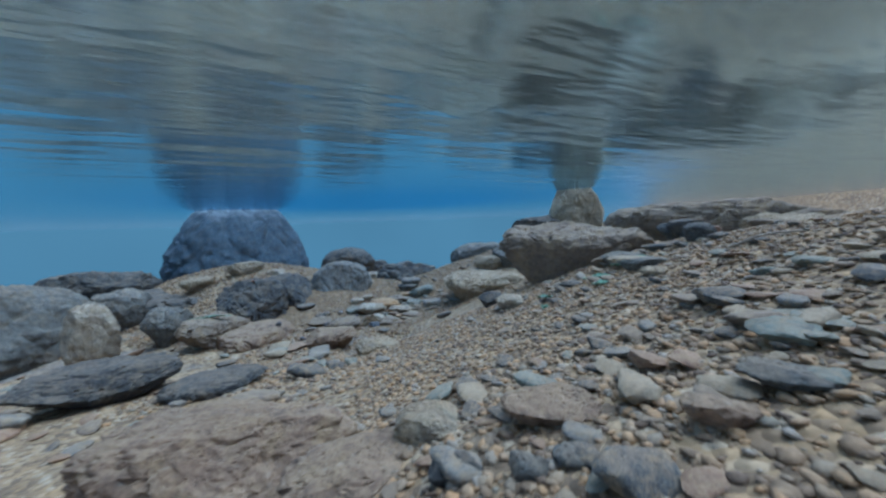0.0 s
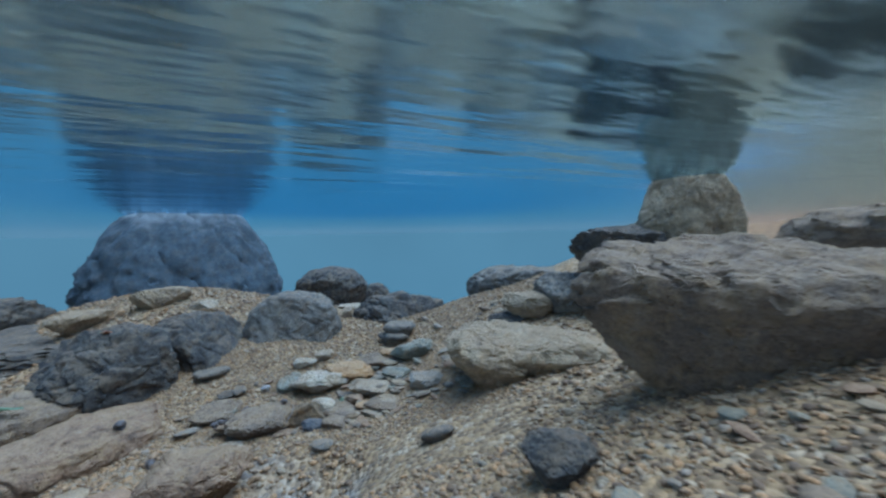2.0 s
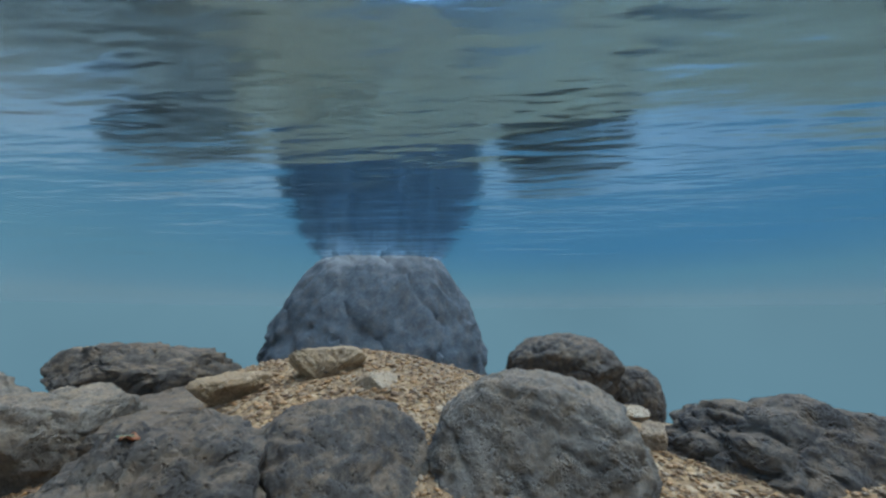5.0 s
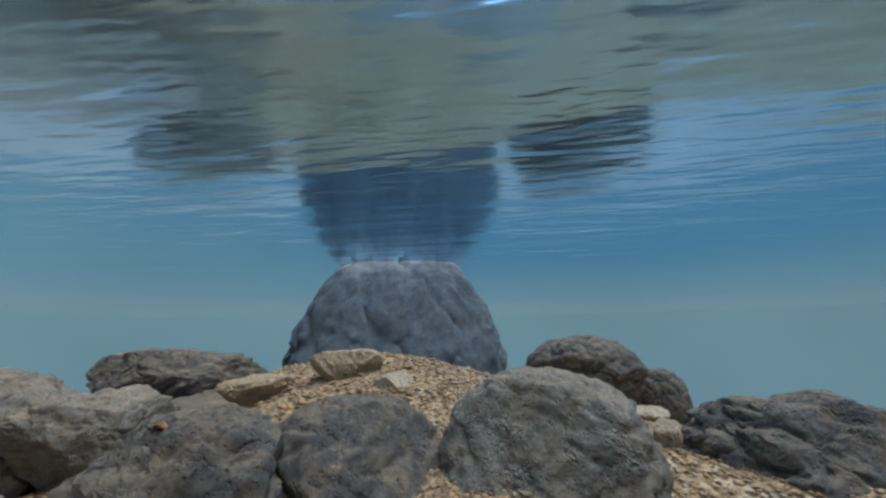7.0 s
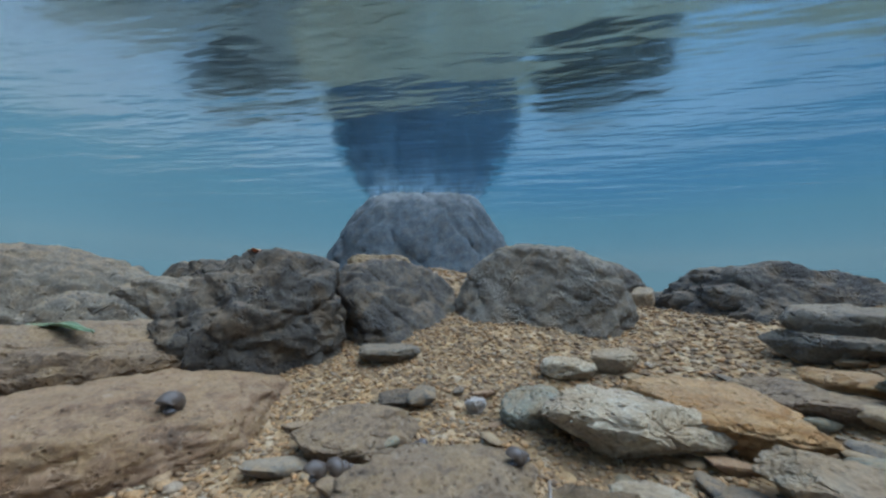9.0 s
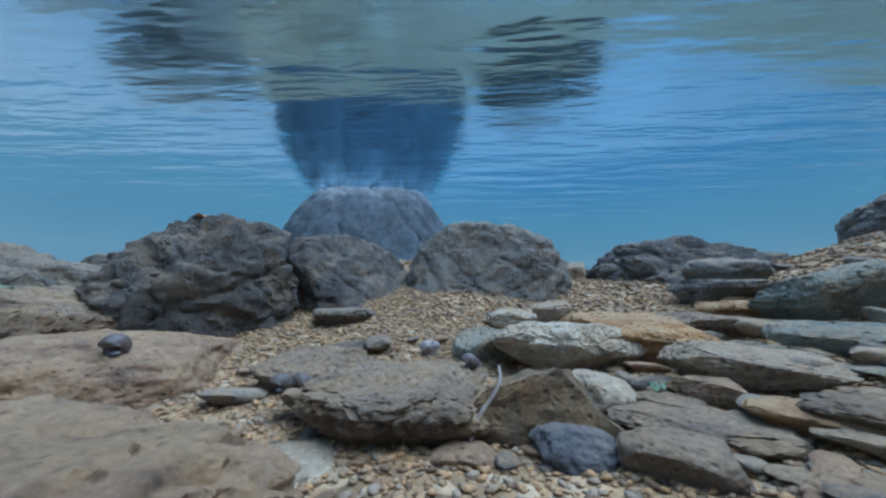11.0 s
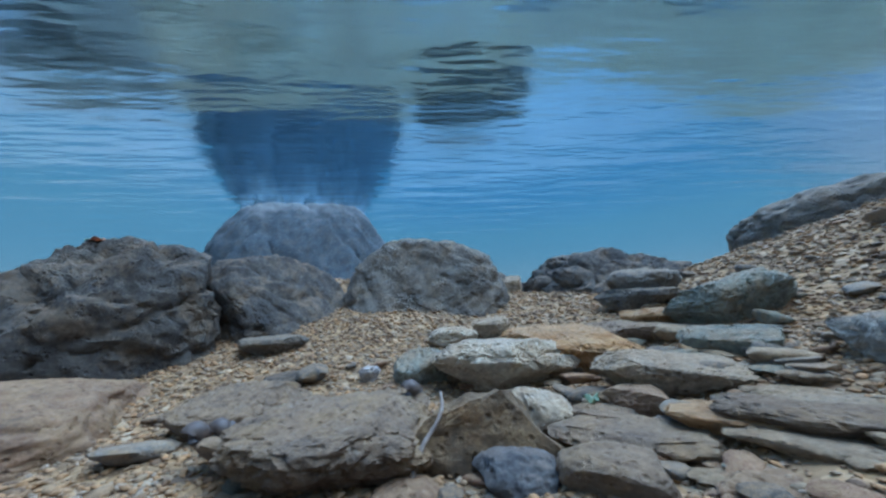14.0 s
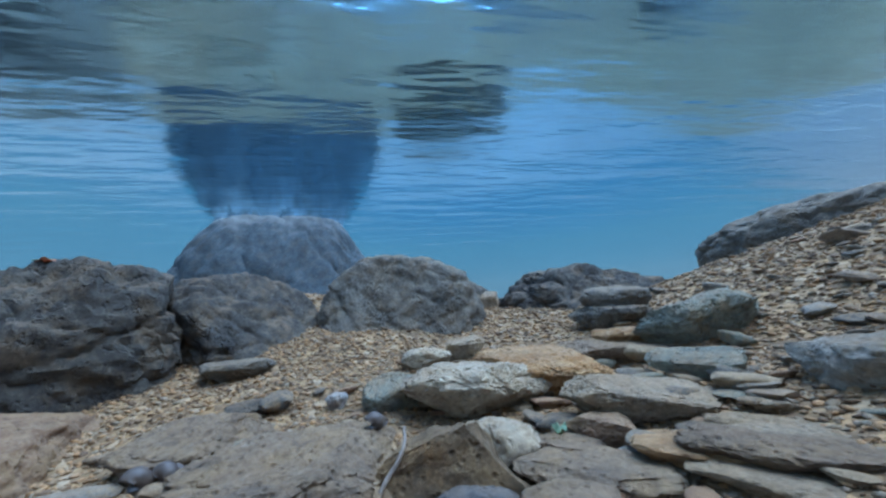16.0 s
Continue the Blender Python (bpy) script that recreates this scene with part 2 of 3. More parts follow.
def backdrop_material():
    m, n, l, b = node_material("glowing_water_backdrop")
    n.remove(b)
    # emission added in place of the blue haze of far water
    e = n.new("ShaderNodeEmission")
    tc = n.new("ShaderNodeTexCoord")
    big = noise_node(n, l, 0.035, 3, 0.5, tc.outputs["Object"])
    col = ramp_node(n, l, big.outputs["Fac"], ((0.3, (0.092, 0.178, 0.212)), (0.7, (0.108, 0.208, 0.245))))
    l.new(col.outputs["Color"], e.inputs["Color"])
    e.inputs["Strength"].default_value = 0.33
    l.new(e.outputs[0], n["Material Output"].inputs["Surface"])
    return m


# ---- setting ----
def soft_plus(v, k=0.5):
    return k * math.log1p(math.exp(max(-40.0, min(40.0, v / k))))


def bed_height(x, y):
    """Height of the stream bed: a gravel slope that climbs to the bank at +x and drops into a deep pool ahead and at
    -x; the drop ahead is shaped so the camera sees the backdrop.
    """
    keys = ((-6, 1.15), (2, 1.0), (4, 0.85), (6, 0.62), (8, 0.32), (10, 0.04), (11, 0.04), (12, 0.16), (13, 0.4), (14.0, 0.62), (15.2, 0.5), (17, 0.2), (20, -0.5))
    if y >= keys[-1][0]:
        base = keys[-1][1] - 0.36 * (y - keys[-1][0])
    elif y <= keys[0][0]:
        base = keys[0][1]
    else:
        for (y0, z0), (y1, z1) in zip(keys, keys[1:]):
            if y0 <= y <= y1:
                u = (y - y0) / (y1 - y0)
                base = z0 + (z1 - z0) * u
                break
    z = base + 0.37 * soft_plus(x + 0.8)
    z += -0.66 * soft_plus(x - 4.6, 0.3) + 0.9 * soft_plus(x - 13.0, 1.0)
    early = 1 / (1 + math.exp((y - 9.3) * 1.6))
    z -= early * 0.05 * soft_plus(-x - 0.7)
    z -= 0.32 * soft_plus(-x - 8.5, 1.0)
    z -= 0.42 * math.exp(-((x + 1.0) ** 2 + (y - 9.5) ** 2) / 0.5)
    z += 0.85 * math.exp(-((x + 7.0) ** 2 / 16 + (y - 15.4) ** 2 / 8))
    z += 0.3 * math.exp(-((x + 4.2) ** 2 / 4 + (y - 12.0) ** 2 / 2.5))
    z -= 0.35 * math.exp(-((x + 1.2) ** 2 / 0.8 + (y - 3.9) ** 2 / 0.25))
    z = max(z, -14.0)
    return min(z, 3.9 + 0.02 * x)


def bed_surface(x, y):
    p = Vector((x, y, 0))
    return bed_height(x, y) + 0.05 * noise.noise(p * 0.9) + 0.03 * noise.noise(p * 2.7)


def graded(lo, a, b, hi, step):
    vals, v, s = [a], a, step
    while v > lo:
        s *= 1.25
        v -= s
        vals.insert(0, max(v, lo))
    k = int(round((b - a) / step))
    vals += [a + (b - a) * i / k for i in range(1, k + 1)]
    v, s = b, step
    while v < hi:
        s *= 1.25
        v += s
        vals.append(min(v, hi))
    return vals


def sheet(name, xs, ys, fn, mat, smooth=True):
    verts = [(x, y, fn(x, y)) for y in ys for x in xs]
    w = len(xs)
    faces = [(j * w + i, j * w + i + 1, (j + 1) * w + i + 1, (j + 1) * w + i) for j in range(len(ys) - 1) for i in range(w - 1)]
    me = bpy.data.meshes.new(name)
    me.from_pydata(verts, [], faces)
    me.polygons.foreach_set("use_smooth", [smooth] * len(faces))
    me.materials.append(mat)
    return new(name, me)


ground = sheet("ground", graded(-75, -9, 6.5, 70, 0.12), graded(-60, 0, 18, 80, 0.12), bed_surface, bed_material())
tagged(ground, "brown gravelly stream bed sloping from the bank into deep water", "stream bed", kind="structure")

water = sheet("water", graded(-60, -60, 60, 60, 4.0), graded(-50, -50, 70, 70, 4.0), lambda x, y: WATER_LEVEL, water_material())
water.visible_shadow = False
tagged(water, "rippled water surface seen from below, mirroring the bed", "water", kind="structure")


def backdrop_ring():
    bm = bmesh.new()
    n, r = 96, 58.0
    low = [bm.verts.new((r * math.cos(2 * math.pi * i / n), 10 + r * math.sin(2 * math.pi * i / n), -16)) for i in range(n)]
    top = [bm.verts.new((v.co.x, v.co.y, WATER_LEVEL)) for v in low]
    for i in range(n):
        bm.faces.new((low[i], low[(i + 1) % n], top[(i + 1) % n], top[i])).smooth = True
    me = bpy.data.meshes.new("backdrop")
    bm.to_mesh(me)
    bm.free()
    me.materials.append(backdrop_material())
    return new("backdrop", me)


tagged(backdrop_ring(), "glowing blue backdrop ring standing in for hazed distant water", "distance", kind="structure")


# ---- stones ----
def stone_mesh(name, size, shape, seed, level=4):
    """One stone: a rounded body cut by a few planes, roughened at three scales; base at z = 0."""
    rng = random.Random(seed * 77 + 5)
    bm = bmesh.new()
    bmesh.ops.create_icosphere(bm, subdivisions=level, radius=1.0)
    off = Vector((rng.uniform(-50, 50), rng.uniform(-50, 50), rng.uniform(-50, 50)))
    power = {"round": 2.3, "block": 3.4, "slab": 3.6, "wedge": 3.0, "pillar": 3.0, "rugged": 2.7, "furrow": 2.2}[shape]
    cuts = []
    for _ in range({"round": 4, "block": 11, "slab": 9, "wedge": 11, "pillar": 6, "rugged": 8, "furrow": 3}[shape]):
        d = Vector((rng.gauss(0, 1), rng.gauss(0, 1), rng.gauss(0, 0.55)))
        d.normalize()
        cuts.append((d, rng.uniform(0.62, 0.92)))
    if shape == "slab":
        cuts.append((Vector((rng.uniform(-0.25, 0.25), rng.uniform(-0.3, 0.1), 1)).normalized(), 0.8))
    if shape == "wedge":
        cuts.append((Vector((rng.uniform(-0.7, 0.7), rng.uniform(-0.7, -0.1), 0.9)).normalized(), 0.62))
    amp = {"round": 0.075, "block": 0.10, "slab": 0.085, "wedge": 0.085, "pillar": 0.06, "rugged": 0.085, "furrow": 0.08}[shape]
    stretch = Vector((size[0] / 2, size[1] / 2, size[2] / 2))
    mean = (stretch.x + stretch.y + stretch.z) / 3
    for v in bm.verts:
        p = v.co.copy()
        k = (abs(p.x) ** power + abs(p.y) ** power + abs(p.z) ** power) ** (-1 / power)
        p *= k
        for d, h in cuts:
            over = p.dot(d) - h * (1.15 if power > 2.6 else 1.0)
            if over > 0:
                p -= d * over * 0.97
        real = Vector((p.x * stretch.x, p.y * stretch.y, p.z * stretch.z)) / mean
        warp = real + 0.25 * noise.noise_vector(real * 1.7 + off)
        bumpy = 0.9 * noise.noise(real * 1.2 + off) + 0.55 * noise.noise(warp * 2.8 + off) + 0.42 * noise.noise(warp * 6.5 + off) + 0.4 * noise.noise(warp * 14 + off) + 0.3 * noise.noise(warp * 30 + off)
        chip = noise.voronoi(warp * 2.1 + off)[0]
        bumpy += 0.75 * (0.45 - chip[0]) - 0.5 * max(0.0, 0.12 - (chip[1] - chip[0])) / 0.12
        if shape in ("slab", "wedge", "block"):
            layer = warp.z * 7.0 + 1.5 * noise.noise(real * 0.8 + off)
            bumpy += 0.08 * (abs((layer % 2.0) - 1.0) - 0.5) + 0.08 * noise.noise(Vector((real.x * 1.2, real.y * 1.2, real.z * 8.0)) + off)
        if shape == "rugged":
            edge = noise.voronoi(warp * 3.6 + off)[0]
            bumpy += 0.7 * (0.4 - edge[0]) + 0.9 * (0.3 - abs(noise.noise(warp * 2.2 - off))) + 0.5 * (0.3 - abs(noise.noise(warp * 5.0 - off)))
        if shape == "furrow":
            q = Vector((real.x * 0.8, real.y * 0.8, real.z * 3.4 + 0.5 * real.x)) + 0.3 * noise.noise_vector(real * 1.5 - off)
            bumpy += 2.6 * (abs(noise.noise(q + off)) - 0.22) + 0.9 * (abs(noise.noise(q * 2.3 - off)) - 0.2)
        p *= 1 + amp * bumpy
        if shape == "pillar":
            s = 1.0 - 0.32 * max(0.0, p.z)
            p.x *= s
            p.y *= s
        if shape in ("slab", "wedge", "block") and p.z < 0.3:
            s = 1.0 - 0.38 * min(1.0, 0.3 - p.z)
            p.x *= s
            p.y *= s
        v.co = (p.x * stretch.x, p.y * stretch.y, (p.z + 1) * stretch.z)
    for axis in range(3):
        low, high = min(v.co[axis] for v in bm.verts), max(v.co[axis] for v in bm.verts)
        start = 0.0 if axis == 2 else -size[axis] / 2
        for v in bm.verts:
            v.co[axis] = start + (v.co[axis] - low) / (high - low) * size[axis]
    bm.normal_update()
    for f in bm.faces:
        f.smooth = True
    if shape != "round":
        for e in bm.edges:
            e.smooth = e.calc_face_angle(0.0) < 0.8
    me = bpy.data.meshes.new(name)
    bm.to_mesh(me)
    bm.free()
    return me


def stone(name, label, place, size, turn, mat, shape, seed, sink=0.25, lean=(0, 0)):
    drop = max(0.0, place[2] - bed_surface(place[0], place[1]) - 0.02)
    place, size = (place[0], place[1], place[2] - drop), (size[0], size[1], size[2] + drop)
    full = (size[0], size[1], size[2] * (1 + sink))
    me = stone_mesh(name, full, shape, seed, 6 if max(size) > 0.6 else 5 if max(size) > 0.2 else 4)
    me.materials.append(mat)
    ob = new(name, me)
    ob.matrix_world = pose(place[0], place[1], place[2] - size[2] * sink, lean[0], lean[1], turn)
    kinds = {"boulder": "boulder", "flat_rock": "flat rock", "rock_pillar": "boulder", "rock": "rock"}
    return tagged(ob, label, kinds[name])


stone("boulder", "dark weathered boulder with a steep shaded flank on the gravel", (-4.42, 11.19, 0.30), (1.72, 1.36, 1.00), 67, dark, 'rugged', 1, 0.5)
stone("boulder", "rounded dark grey boulder with a pitted crust beside a darker one", (-3.95, 12.34, 0.30), (1.62, 1.40, 0.98), 49, dark, 'round', 2, 0.5)
stone("boulder", "domed grey boulder with pits and an algae crust on gravel", (-2.87, 13.51, 0.44), (1.83, 1.64, 1.03), 26, grey, 'round', 3, 0.45)
stone("boulder", "dark furrowed boulder half sunk in gravel", (-0.85, 14.50, 0.45), (2.30, 1.50, 0.85), -1, dark, 'furrow', 4, 0.45)
stone("boulder", "large pale grey boulder on the upper gravel slope", (1.95, 14.89, 0.90), (2.88, 1.73, 0.92), -27, grey, 'round', 5, 0.25)
stone("boulder", "dark rounded boulder on the upper gravel slope", (1.46, 13.74, 0.72), (1.10, 0.88, 0.56), -31, dark, 'round', 6, 0.25)
stone("flat_rock", "grey-green slab leaning against the gravel slope", (-0.22, 12.36, 0.54), (0.74, 0.36, 0.24), 10, olive, 'slab', 7, 0.25, lean=(0, -16))
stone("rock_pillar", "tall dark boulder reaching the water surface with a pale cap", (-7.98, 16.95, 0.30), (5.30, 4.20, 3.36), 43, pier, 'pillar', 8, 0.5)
stone("boulder", "dark low boulder in the deep water behind", (-3.88, 18.04, 0.45), (2.31, 2.08, 1.18), 16, dark, 'round', 9, 0.25)
stone("boulder", "small dark boulder in deep water", (-2.63, 18.93, 0.55), (1.00, 0.90, 0.40), 7, dark, 'round', 10, 0.25)
stone("flat_rock", "broad grey slab on the sandy bed", (-9.99, 13.02, 0.72), (2.95, 1.77, 0.75), 71, dark, 'slab', 11, 0.25)
stone("boulder", "wide smooth grey boulder dusted with silt", (-9.00, 9.88, 0.42), (3.30, 2.00, 1.08), 89, grey, 'round', 12, 0.25)
stone("rock", "low grey rock beside the dark boulder", (-5.77, 10.27, 0.55), (1.08, 0.76, 0.33), 84, grey, 'slab', 13, 0.25)
stone("flat_rock", "flat dark layered slab lying on gravel", (-4.59, 10.22, 0.34), (1.97, 0.99, 0.35), 83, umber, 'slab', 14, 0.25)
stone("flat_rock", "broad pinkish-brown slab with a pitted flat top", (-3.78, 10.28, -0.12), (2.05, 1.35, 0.53), 75, brown, 'round', 15, 0.25)
stone("rock", "dark grey wedge-shaped rock with a flat sloping top", (-2.63, 10.96, 0.10), (0.66, 0.50, 0.24), 51, umber, 'wedge', 16, 0.25)
stone("flat_rock", "dark slab with a broken lower edge and snails on it", (-1.96, 10.82, 0.06), (0.80, 0.64, 0.27), 39, umber, 'slab', 17, 0.25)
stone("rock", "pale rounded rock with white mineral crust", (-1.31, 11.23, 0.15), (0.36, 0.28, 0.17), 11, cream, 'round', 18, 0.25)
stone("rock", "pale brown knobbly rock with a rounded end", (-1.51, 11.77, 0.24), (0.87, 0.52, 0.24), 14, cream, 'block', 19, 0.25)
stone("rock", "orange-brown angular rock with rusty stains", (-1.22, 12.02, 0.28), (0.83, 0.50, 0.25), 6, orange, 'wedge', 20, 0.25)
stone("rock", "smooth cream-coloured oval cobble", (-2.06, 12.32, 0.39), (0.38, 0.32, 0.13), 22, cream, 'round', 21, 0.25)
stone("rock", "rounded grey-green cobble on gravel", (-2.01, 11.70, 0.24), (0.38, 0.32, 0.19), 26, olive, 'round', 22, 0.25)
stone("rock", "small white angular stone on gravel", (-2.33, 11.59, 0.25), (0.13, 0.10, 0.09), 34, white, 'block', 23, 0.25)
stone("flat_rock", "long flat grey slab on the gravel", (-0.79, 12.42, 0.36), (0.93, 0.56, 0.16), -4, umber, 'slab', 24, 0.25)
stone("rock", "bluish-grey angular rock with a lit top", (-0.74, 11.59, 0.27), (0.66, 0.46, 0.16), -8, pale, 'wedge', 25, 0.25)
stone("flat_rock", "grey slab capped with gravel", (-0.72, 13.03, 0.59), (0.66, 0.40, 0.17), -5, grey, 'slab', 26, 0.25)
stone("rock", "tan stone under a grey slab", (-0.69, 12.55, 0.48), (0.40, 0.28, 0.12), -6, orange, 'slab', 27, 0.25)
stone("rock", "blue-grey wedge of rock on the slope", (-0.44, 11.87, 0.37), (0.44, 0.31, 0.15), -14, olive, 'wedge', 28, 0.25)
stone("flat_rock", "large smooth grey slab at the foot of the slope", (0.06, 11.50, 0.38), (0.52, 0.47, 0.22), -26, blue, 'wedge', 29, 0.25)
stone("rock", "white quartz stone between two boulders", (-1.95, 14.10, 0.74), (0.23, 0.18, 0.28), 12, pale, 'wedge', 30, 0.25)
stone("rock", "pale grey pointed stone on gravel", (-1.81, 12.52, 0.43), (0.31, 0.25, 0.15), 16, pale, 'wedge', 31, 0.25)
stone("rock", "brown block of rock on gravel", (-0.91, 11.38, 0.21), (0.29, 0.24, 0.11), -3, brown, 'block', 32, 0.25)
stone("flat_rock", "thin grey slab among loose stones", (-1.05, 11.26, 0.18), (0.30, 0.20, 0.08), 2, umber, 'slab', 33, 0.25)
stone("flat_rock", "long tan slab among loose stones", (-0.95, 11.12, 0.16), (0.55, 0.33, 0.09), -2, umber, 'slab', 34, 0.25)
stone("rock", "pale oval cobble among flat stones", (-0.85, 11.19, 0.19), (0.20, 0.14, 0.03), -5, pale, 'round', 35, 0.25)
stone("flat_rock", "rusty banded slab among loose stones", (-0.64, 11.16, 0.23), (0.38, 0.22, 0.08), -13, orange, 'slab', 36, 0.25)
stone("flat_rock", "flat tan slab on the slope", (-0.45, 11.11, 0.26), (0.50, 0.26, 0.08), -21, umber, 'slab', 37, 0.25)
stone("flat_rock", "pale thin slab on the slope", (-0.34, 11.21, 0.30), (0.35, 0.21, 0.04), -23, pale, 'slab', 38, 0.25)
stone("flat_rock", "pale broken slab beneath a brown one", (-0.52, 11.00, 0.23), (0.38, 0.19, 0.05), -19, pale, 'slab', 39, 0.25)
stone("flat_rock", "big purplish-brown slab with a smooth top", (-0.50, 10.90, 0.13), (0.72, 0.43, 0.09), -19, brown, 'round', 40, 0.25)
stone("rock", "smooth dark blue-grey cobble in gravel", (-1.29, 10.89, 0.09), (0.30, 0.24, 0.12), 12, slate, 'round', 41, 0.25)
stone("rock", "rounded grey cobble among loose gravel", (-1.01, 10.90, 0.13), (0.33, 0.27, 0.11), 0, umber, 'round', 42, 0.25)
stone("rock", "rounded brown cobble among loose gravel", (-1.61, 10.73, 0.05), (0.23, 0.19, 0.09), 28, brown, 'round', 43, 0.25)
stone("rock", "pale flat cobble on fine gravel", (-1.85, 10.66, 0.03), (0.21, 0.16, 0.03), 39, pale, 'slab', 44, 0.25)
stone("rock", "reddish-brown cobble on fine gravel", (-1.64, 10.63, 0.03), (0.19, 0.15, 0.04), 32, brown, 'round', 45, 0.25)
stone("rock", "pale pinkish cobble with white streaks", (-2.10, 10.46, -0.03), (0.43, 0.35, 0.15), 52, cream, 'round', 46, 0.25)
stone("flat_rock", "large brown slab with a mossy edge", (-1.98, 9.74, 0.00), (1.05, 0.72, 0.40), 20, brown, 'slab', 47, 0.25)
stone("rock", "pale wedge of stone beside the slab", (-2.65, 10.55, -0.00), (0.45, 0.32, 0.05), 61, pale, 'slab', 48, 0.25)
stone("rock", "cream-coloured broken stone beside the slab", (-2.78, 10.40, -0.03), (0.42, 0.32, 0.07), 61, cream, 'wedge', 49, 0.25)
stone("rock", "small dark stone at the edge of the gravel", (-2.76, 11.39, 0.24), (0.30, 0.24, 0.09), 45, dark, 'wedge', 50, 0.25)
stone("rock", "low grey stone under the boulder", (-3.26, 11.72, 0.40), (0.50, 0.35, 0.12), 47, grey, 'slab', 51, 0.25)
stone("rock", "small grey stone on the slope", (-0.34, 11.72, 0.37), (0.18, 0.15, 0.09), -18, grey, 'block', 52, 0.25)
stone("rock", "small rusty stone wedged between flat slabs", (-0.82, 11.15, 0.19), (0.27, 0.16, 0.04), -7, orange, 'wedge', 53, 0.25)
stone("flat_rock", "thin tan slab lying on smaller stones", (-0.42, 11.29, 0.30), (0.31, 0.19, 0.04), -19, tan, 'slab', 54, 0.25)
stone("rock", "pale tan stone with a bright broken edge", (-0.33, 11.10, 0.29), (0.22, 0.13, 0.03), -25, pale, 'wedge', 55, 0.25)
stone("rock", "small tan cobble under a grey rock", (-1.02, 11.44, 0.21), (0.19, 0.14, 0.05), 1, tan, 'round', 56, 0.25)
stone("rock", "small tan flat stone beside a big slab", (-0.75, 10.89, 0.17), (0.16, 0.11, 0.03), -11, tan, 'slab', 57, 0.25)
stone("rock", "small pale flat stone on the gravel slope", (-0.33, 11.43, 0.34), (0.18, 0.13, 0.04), -21, pale, 'slab', 58, 0.25)
stone("rock", "small dark stone under a rusty slab", (-0.60, 11.32, 0.26), (0.12, 0.09, 0.05), -13, dark, 'wedge', 59, 0.25)
stone("rock", "small whitish pebble among flat stones", (-0.82, 11.24, 0.21), (0.13, 0.09, 0.03), -6, white, 'round', 60, 0.25)
stone("boulder", "brown ledge rock with a dark shaded end face", (2.93, 9.33, 1.42), (2.79, 1.00, 1.06), -15, umber, 'wedge', 61, 0.45)
stone("flat_rock", "long brown ledge of rock along the bank", (6.23, 9.69, 1.81), (4.79, 1.68, 0.99), -41, umber, 'slab', 62, 0.25)
stone("boulder", "dark boulder standing in front of the bank", (3.02, 12.38, 1.75), (1.47, 1.18, 0.90), -21, dark, 'block', 63, 0.25)
stone("rock_pillar", "pale rock column rising to the water surface", (4.06, 12.42, 2.01), (1.43, 1.14, 1.60), -29, tan, 'pillar', 64, 0.25)
stone("rock", "dark angular rock on the slope", (2.27, 12.61, 1.10), (1.14, 0.92, 0.66), -14, dark, 'wedge', 65, 0.25)
stone("boulder", "tan boulder with a shaded slanting face", (1.02, 10.99, 0.72), (1.19, 0.84, 0.61), -3, tan, 'wedge', 66, 0.25)
stone("rock", "grey rock on the slope", (1.38, 13.41, 0.82), (0.79, 0.63, 0.45), -5, grey, 'block', 67, 0.25)
stone("rock", "whitish square block of stone", (1.45, 7.83, 1.18), (0.44, 0.35, 0.21), -12, pale, 'block', 68, 0.25)
stone("rock", "small dark rock in front of the ledge", (1.28, 8.71, 0.99), (0.46, 0.36, 0.28), -6, dark, 'wedge', 69, 0.25)
stone("flat_rock", "large brown slab with a dark undercut edge", (-0.98, 4.58, 0.72), (1.80, 0.90, 0.60), 6, brown, 'rugged', 70, 0.05)
stone("rock", "reddish-brown rock with a rough face", (0.14, 4.22, 0.99), (1.06, 0.63, 0.29), 13, brown, 'rugged', 71, 0.25)
stone("rock", "tan lump of rock with a bumpy top", (0.44, 4.37, 1.25), (0.46, 0.37, 0.19), 4, tan, 'round', 72, 0.25)
stone("rock", "purplish-brown flat stone on the gravel", (1.05, 4.07, 1.52), (0.49, 0.34, 0.16), -15, brown, 'wedge', 73, 0.25)
stone("flat_rock", "dark grey slab lying over smaller stones", (1.84, 3.66, 1.85), (0.32, 0.19, 0.07), -43, grey, 'slab', 74, 0.25)
stone("rock", "brown flat stone on the slope", (1.55, 3.62, 1.75), (0.25, 0.18, 0.08), -36, brown, 'slab', 75, 0.25)
stone("rock", "rounded grey cobble among loose gravel", (1.07, 3.67, 1.56), (0.24, 0.17, 0.05), -20, grey, 'round', 76, 0.25)
stone("rock", "angular grey cobble on the slope", (0.87, 3.68, 1.48), (0.18, 0.14, 0.11), -12, grey, 'block', 77, 0.25)
stone("rock", "thin dark slab tilted on edge", (0.57, 3.85, 1.36), (0.25, 0.15, 0.11), 0, dark, 'slab', 78, 0.25)
stone("flat_rock", "pale flat slab on the upper slope", (6.03, 8.24, 1.94), (1.32, 0.79, 0.56), -43, tan, 'slab', 79, 0.25)
stone("flat_rock", "wide smooth grey slab on the bank", (6.39, 7.38, 1.54), (2.43, 1.46, 0.64), -49, tan, 'slab', 80, 0.25)
stone("rock", "tan rounded cobble on gravel", (2.68, 6.08, 1.90), (0.30, 0.24, 0.09), -45, tan, 'round', 81, 0.25)
stone("flat_rock", "grey-green slab on gravel", (2.84, 6.65, 1.87), (0.53, 0.32, 0.16), -40, grey, 'slab', 82, 0.25)
stone("rock", "dark flat stone on the ledge", (4.44, 8.36, 2.21), (0.52, 0.37, 0.24), -41, dark, 'slab', 83, 0.25)
